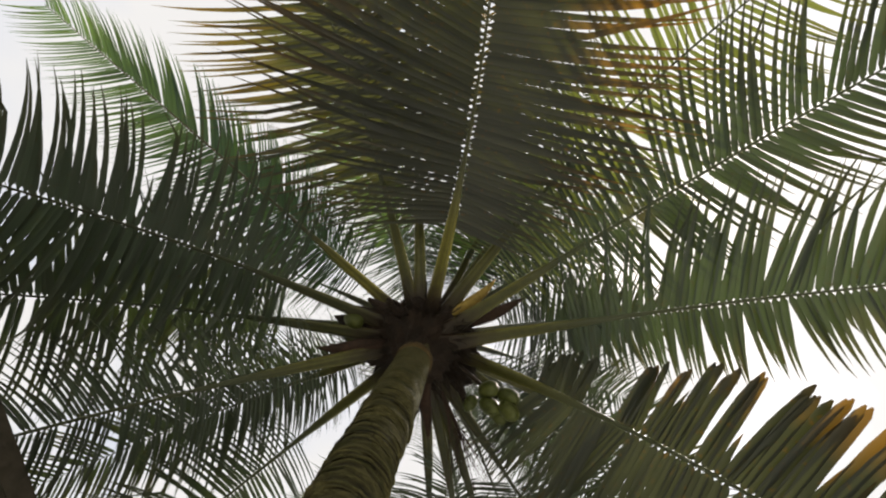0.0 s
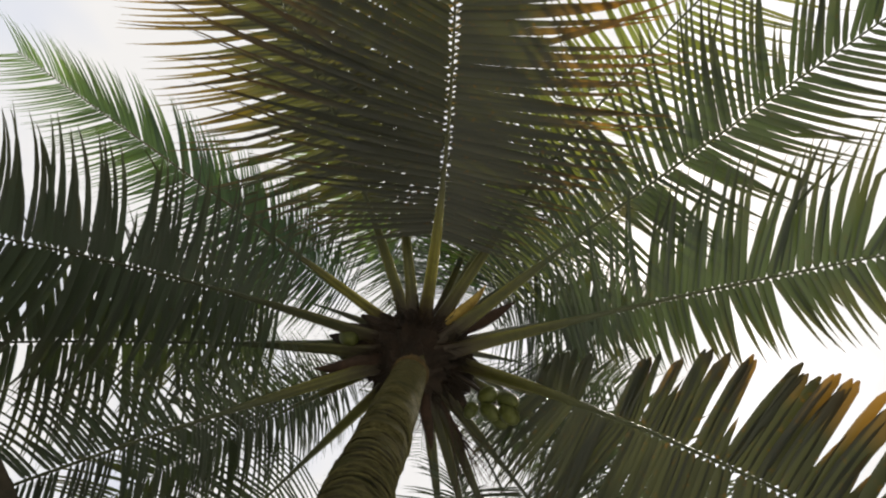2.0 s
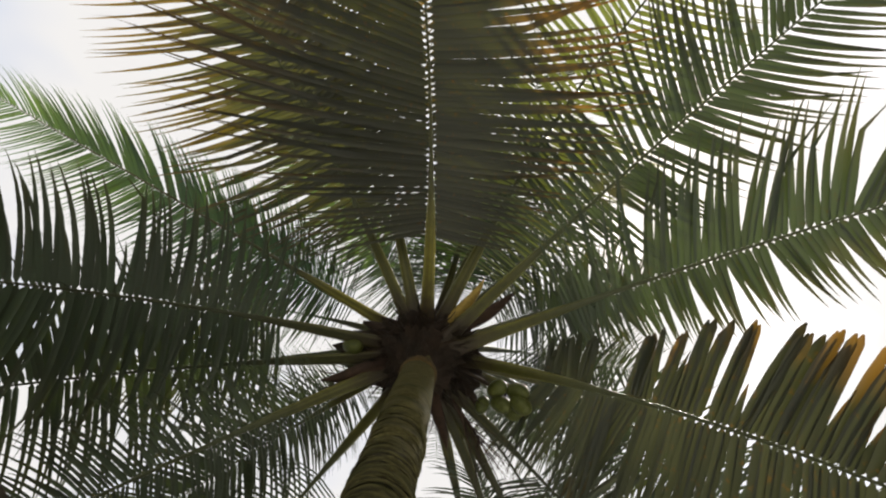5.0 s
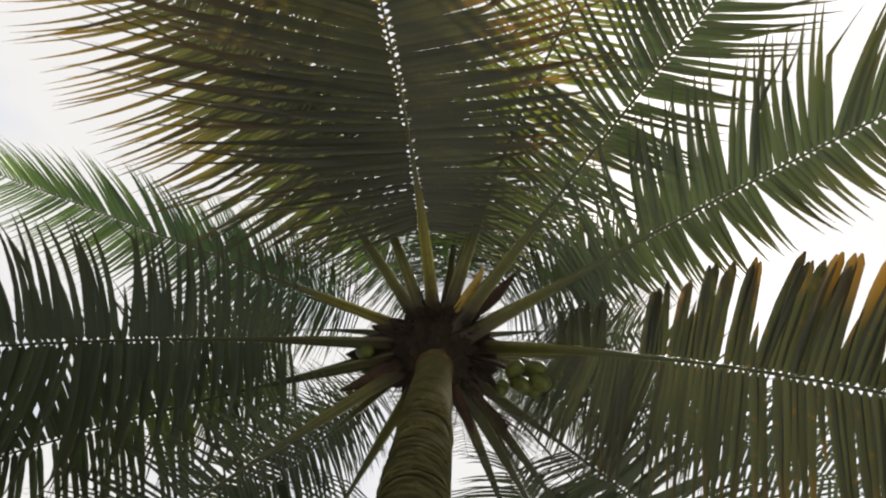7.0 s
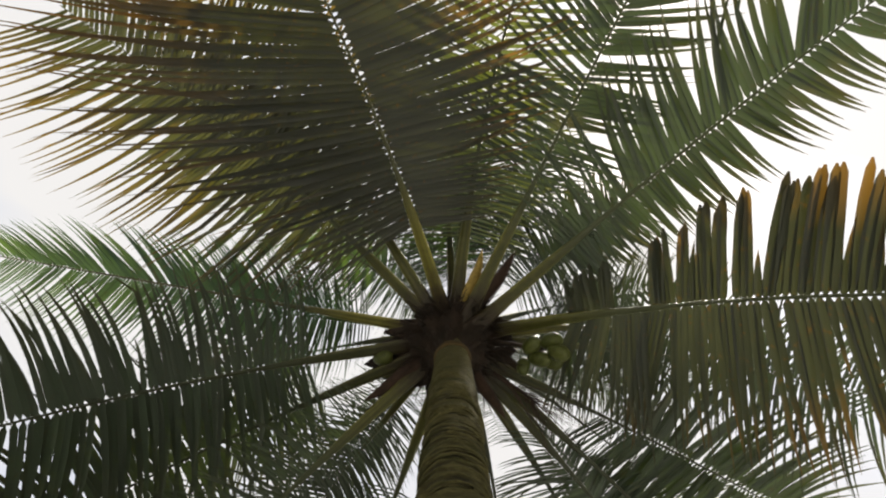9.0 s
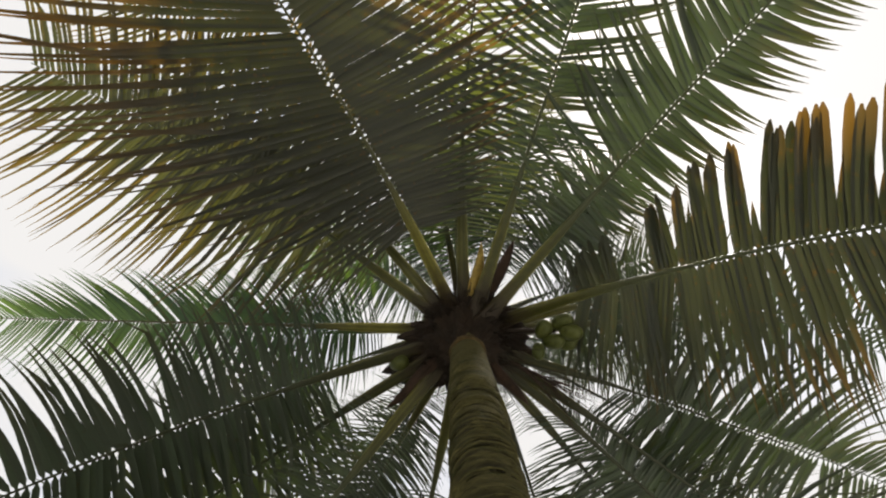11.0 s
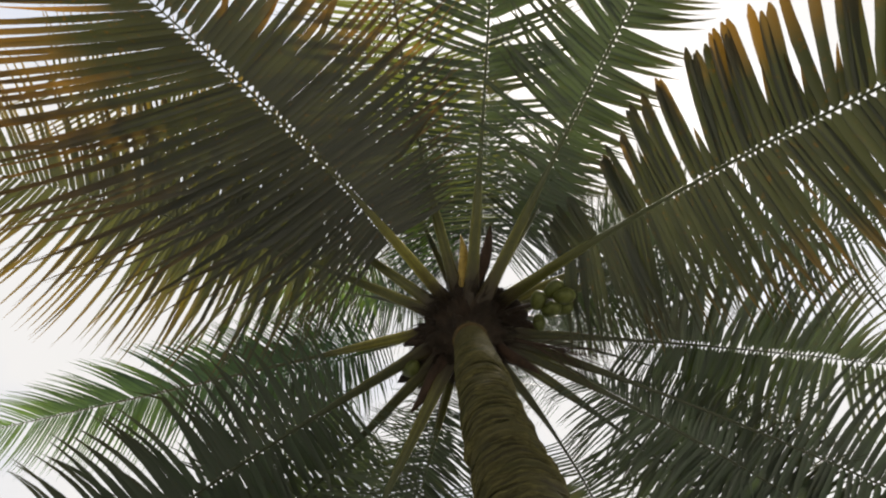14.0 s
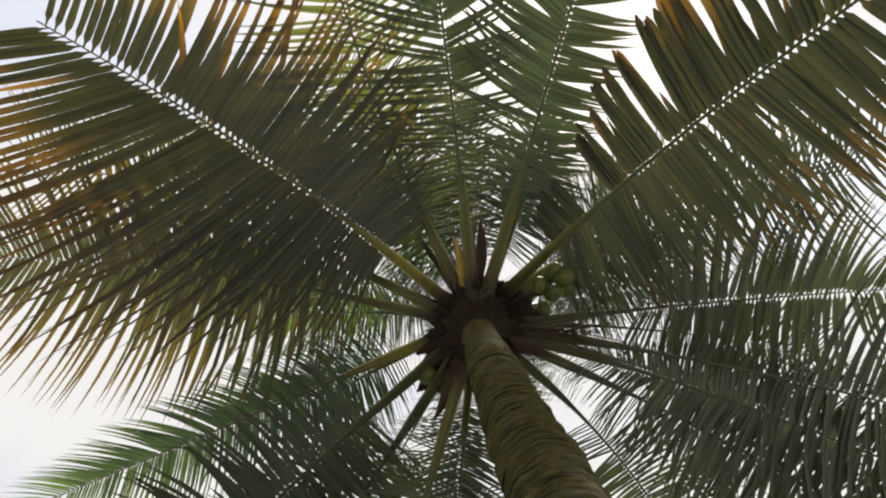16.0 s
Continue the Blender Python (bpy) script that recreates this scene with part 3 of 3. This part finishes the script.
def build_spray(name, root, az, reach, seed, label):
    """A dry flower spray: a woody stalk that splits into thin crooked twigs."""
    rng = random.Random(seed)
    verts, faces = [], []

    def twig(p, way, length, thick, sag):
        rings, q, d = [], p.copy(), way.copy()
        for i in range(7):
            u = i / 6
            side, up = side_frame(d, 0)
            r = thick * (1 - 0.75 * u)
            rings.append([q + side * r * math.cos(2.094 * j) + up * r * math.sin(2.094 * j) for j in range(3)])
            d = (d + Vector((rng.uniform(-0.14, 0.14), rng.uniform(-0.14, 0.14), rng.uniform(-0.1, 0.1) - sag))).normalized()
            q = q + d * length / 6
        v, f = tube(rings)
        faces.extend(tuple(k + len(verts) for k in face) for face in f)
        verts.extend(v)
        return q, d

    root = Vector(root)
    out = Vector((math.cos(radians(az)), math.sin(radians(az)), 0.25)).normalized()
    for k in range(5):
        twig(root + out * 0.012 * k, out, reach * 0.5, 0.016 - 0.002 * k, 0.02)
    for k in range(26):
        a = radians(az + rng.gauss(0, 24))
        p = root + out * reach * rng.uniform(0.22, 0.5)
        way = Vector((math.cos(a), math.sin(a), rng.uniform(-0.35, 0.3))).normalized()
        twig(p, way, reach * rng.uniform(0.35, 0.8), rng.uniform(0.0035, 0.006), 0.06)
    mesh_object(name, verts, faces, BRACT, palm, label=label)


build_spray("flower_spray", (0.22, 0.34, 5.46), 64, 0.95, 3, "dry reddish-brown flower spray of crooked twigs")
build_spray("flower_spray", (-0.26, 0.10, 5.52), 172, 0.75, 5, "dry reddish-brown flower spray of crooked twigs")


def build_bunch(nuts, root, elbow, seed, label):
    """A fruit stalk with its coconuts hanging from thin branchlets."""
    rng = random.Random(seed)
    root, elbow = Vector(root), Vector(elbow)
    end = sum((Vector(n[:3]) for n in nuts), Vector()) / len(nuts) + Vector((0, 0, 0.10))
    rings, n = [], 8

    def spoke(a, b, c, r0, r1, k=9):
        out = []
        for i in range(k):
            u = i / (k - 1)
            p = a * (1 - u) ** 2 + b * 2 * u * (1 - u) + c * u * u
            w = ((b - a) * (1 - u) + (c - b) * u).normalized()
            s, up = side_frame(w, 0)
            r = r0 + (r1 - r0) * u
            out.append([p + s * r * math.cos(2 * math.pi * j / n) + up * r * math.sin(2 * math.pi * j / n) for j in range(n)])
        return tube(out)

    verts, faces = spoke(root, elbow, end, 0.03, 0.014)
    for x, y, z, r in nuts:
        v2, f2 = spoke(end, end + Vector((rng.uniform(-0.05, 0.05), rng.uniform(-0.05, 0.05), 0.03)), Vector((x, y, z + r * 0.9)), 0.008, 0.006, 5)
        faces += [tuple(i + len(verts) for i in f) for f in f2]
        verts += v2
    bunch = mesh_object("coconut_bunch", verts, faces, STALK_PALE, palm, label=label)
    for x, y, z, r in nuts:
        out = (Vector((x, y, z)) - end + Vector((0.16, 0.05, -0.06)) + Vector((rng.uniform(-0.06, 0.06), rng.uniform(-0.06, 0.06), 0))).normalized()
        lean = out.to_track_quat("Z", "Y").to_matrix()
        rings = []
        for i in range(15):
            t = math.pi * (i + 0.02) / 14.04
            rr = math.sin(t) ** 0.9 * r
            ring = []
            for j in range(20):
                a = 2 * math.pi * j / 20
                q = rr * (1 + 0.05 * math.cos(3 * a) * math.sin(t))
                ring.append(Vector((x, y, z)) + lean @ Vector((q * math.cos(a), q * math.sin(a), -math.cos(t) * r * 1.45)))
            rings.append(ring)
        mesh_object("coconut", *tube(rings), HUSK, bunch, label="unripe green coconut")


build_bunch([(0.60, 0.25, 5.41, 0.068), (0.76, 0.27, 5.37, 0.068), (0.77, 0.35, 5.29, 0.068), (0.62, 0.37, 5.38, 0.068), (0.47, 0.38, 5.40, 0.055), (0.70, 0.44, 5.40, 0.064)],
            (0.12, 0.08, 5.6), (0.42, 0.2, 5.72), 1, "bunch of green coconuts on a yellow-green stalk")
build_bunch([(-0.62, -0.12, 5.60, 0.075), (-0.66, 0.02, 5.66, 0.07)], (-0.12, 0.0, 5.6), (-0.4, 0.0, 5.72), 2, "two green coconuts in the shade of the fronds")

# ---- the hut's eave beside the palm ----
hut = tagged(new("hut"), "low hut with a dark weathered roof eave", "hut")
hut.location = (-3.4, 1.2, 0)
ex, ey = Vector((0.447, 0.894, 0)), Vector((-0.894, 0.447, 0))
edge = Vector((-1.45, -0.15, 3.28))


def slab(name, origin, along, out, rise, thick, material):
    bm = bmesh.new()
    o = []
    for dz in (0, thick):
        for a, b in ((-0.1, 0), (3.2, 0), (3.2, 1), (-0.1, 1)):
            o.append(bm.verts.new(Vector(origin) + along * a + out * b + Vector((0, 0, rise * b + dz)) - hut.location))
    for f in ((3, 2, 1, 0), (4, 5, 6, 7), (0, 1, 5, 4), (1, 2, 6, 5), (2, 3, 7, 6), (3, 0, 4, 7)):
        bm.faces.new([o[i] for i in f])
    bmesh.ops.bevel(bm, geom=bm.edges[:], offset=0.015, segments=2, affect="EDGES")
    me = bpy.data.meshes.new(name)
    bm.to_mesh(me)
    me.materials.append(material)
    ob = new(name, me)
    ob.parent = hut
    return ob


slab("roof", edge, ex, ey * 3.4, 1.1, 0.12, THATCH)


def hut_wall(a, b, low, high):
    """A plain wall from a to b, measured along the eave and in under the roof, that reaches up to the roof at both ends."""
    bm = bmesh.new()
    p, q = (edge + ex * s + ey * d for s, d in (a, b))
    across = (q - p).cross(Vector((0, 0, 1))).normalized() * 0.06
    o = [bm.verts.new(Vector((*(c + across * k).xy, z)) - hut.location) for c, top in ((p, low), (q, high)) for k in (-1, 1) for z in (-0.05, top)]
    for f in ((0, 2, 3, 1), (4, 5, 7, 6), (0, 1, 5, 4), (2, 6, 7, 3), (1, 3, 7, 5), (0, 4, 6, 2)):
        bm.faces.new([o[i] for i in f])
    bmesh.ops.recalc_face_normals(bm, faces=bm.faces[:])
    bmesh.ops.bevel(bm, geom=bm.edges[:], offset=0.012, segments=2, affect="EDGES")
    me = bpy.data.meshes.new("wall")
    bm.to_mesh(me)
    me.materials.append(THATCH)
    new("wall", me).parent = hut


under = [edge.z + 1.1 * d / 3.4 + 0.03 for d in (0.8, 3.2)]
hut_wall((0.06, 0.8), (3.04, 0.8), under[0], under[0])
hut_wall((0.06, 3.2), (3.04, 3.2), under[1], under[1])
hut_wall((0.0, 0.8), (0.0, 3.2), under[0], under[1])
hut_wall((3.1, 0.8), (3.1, 3.2), under[0], under[1])
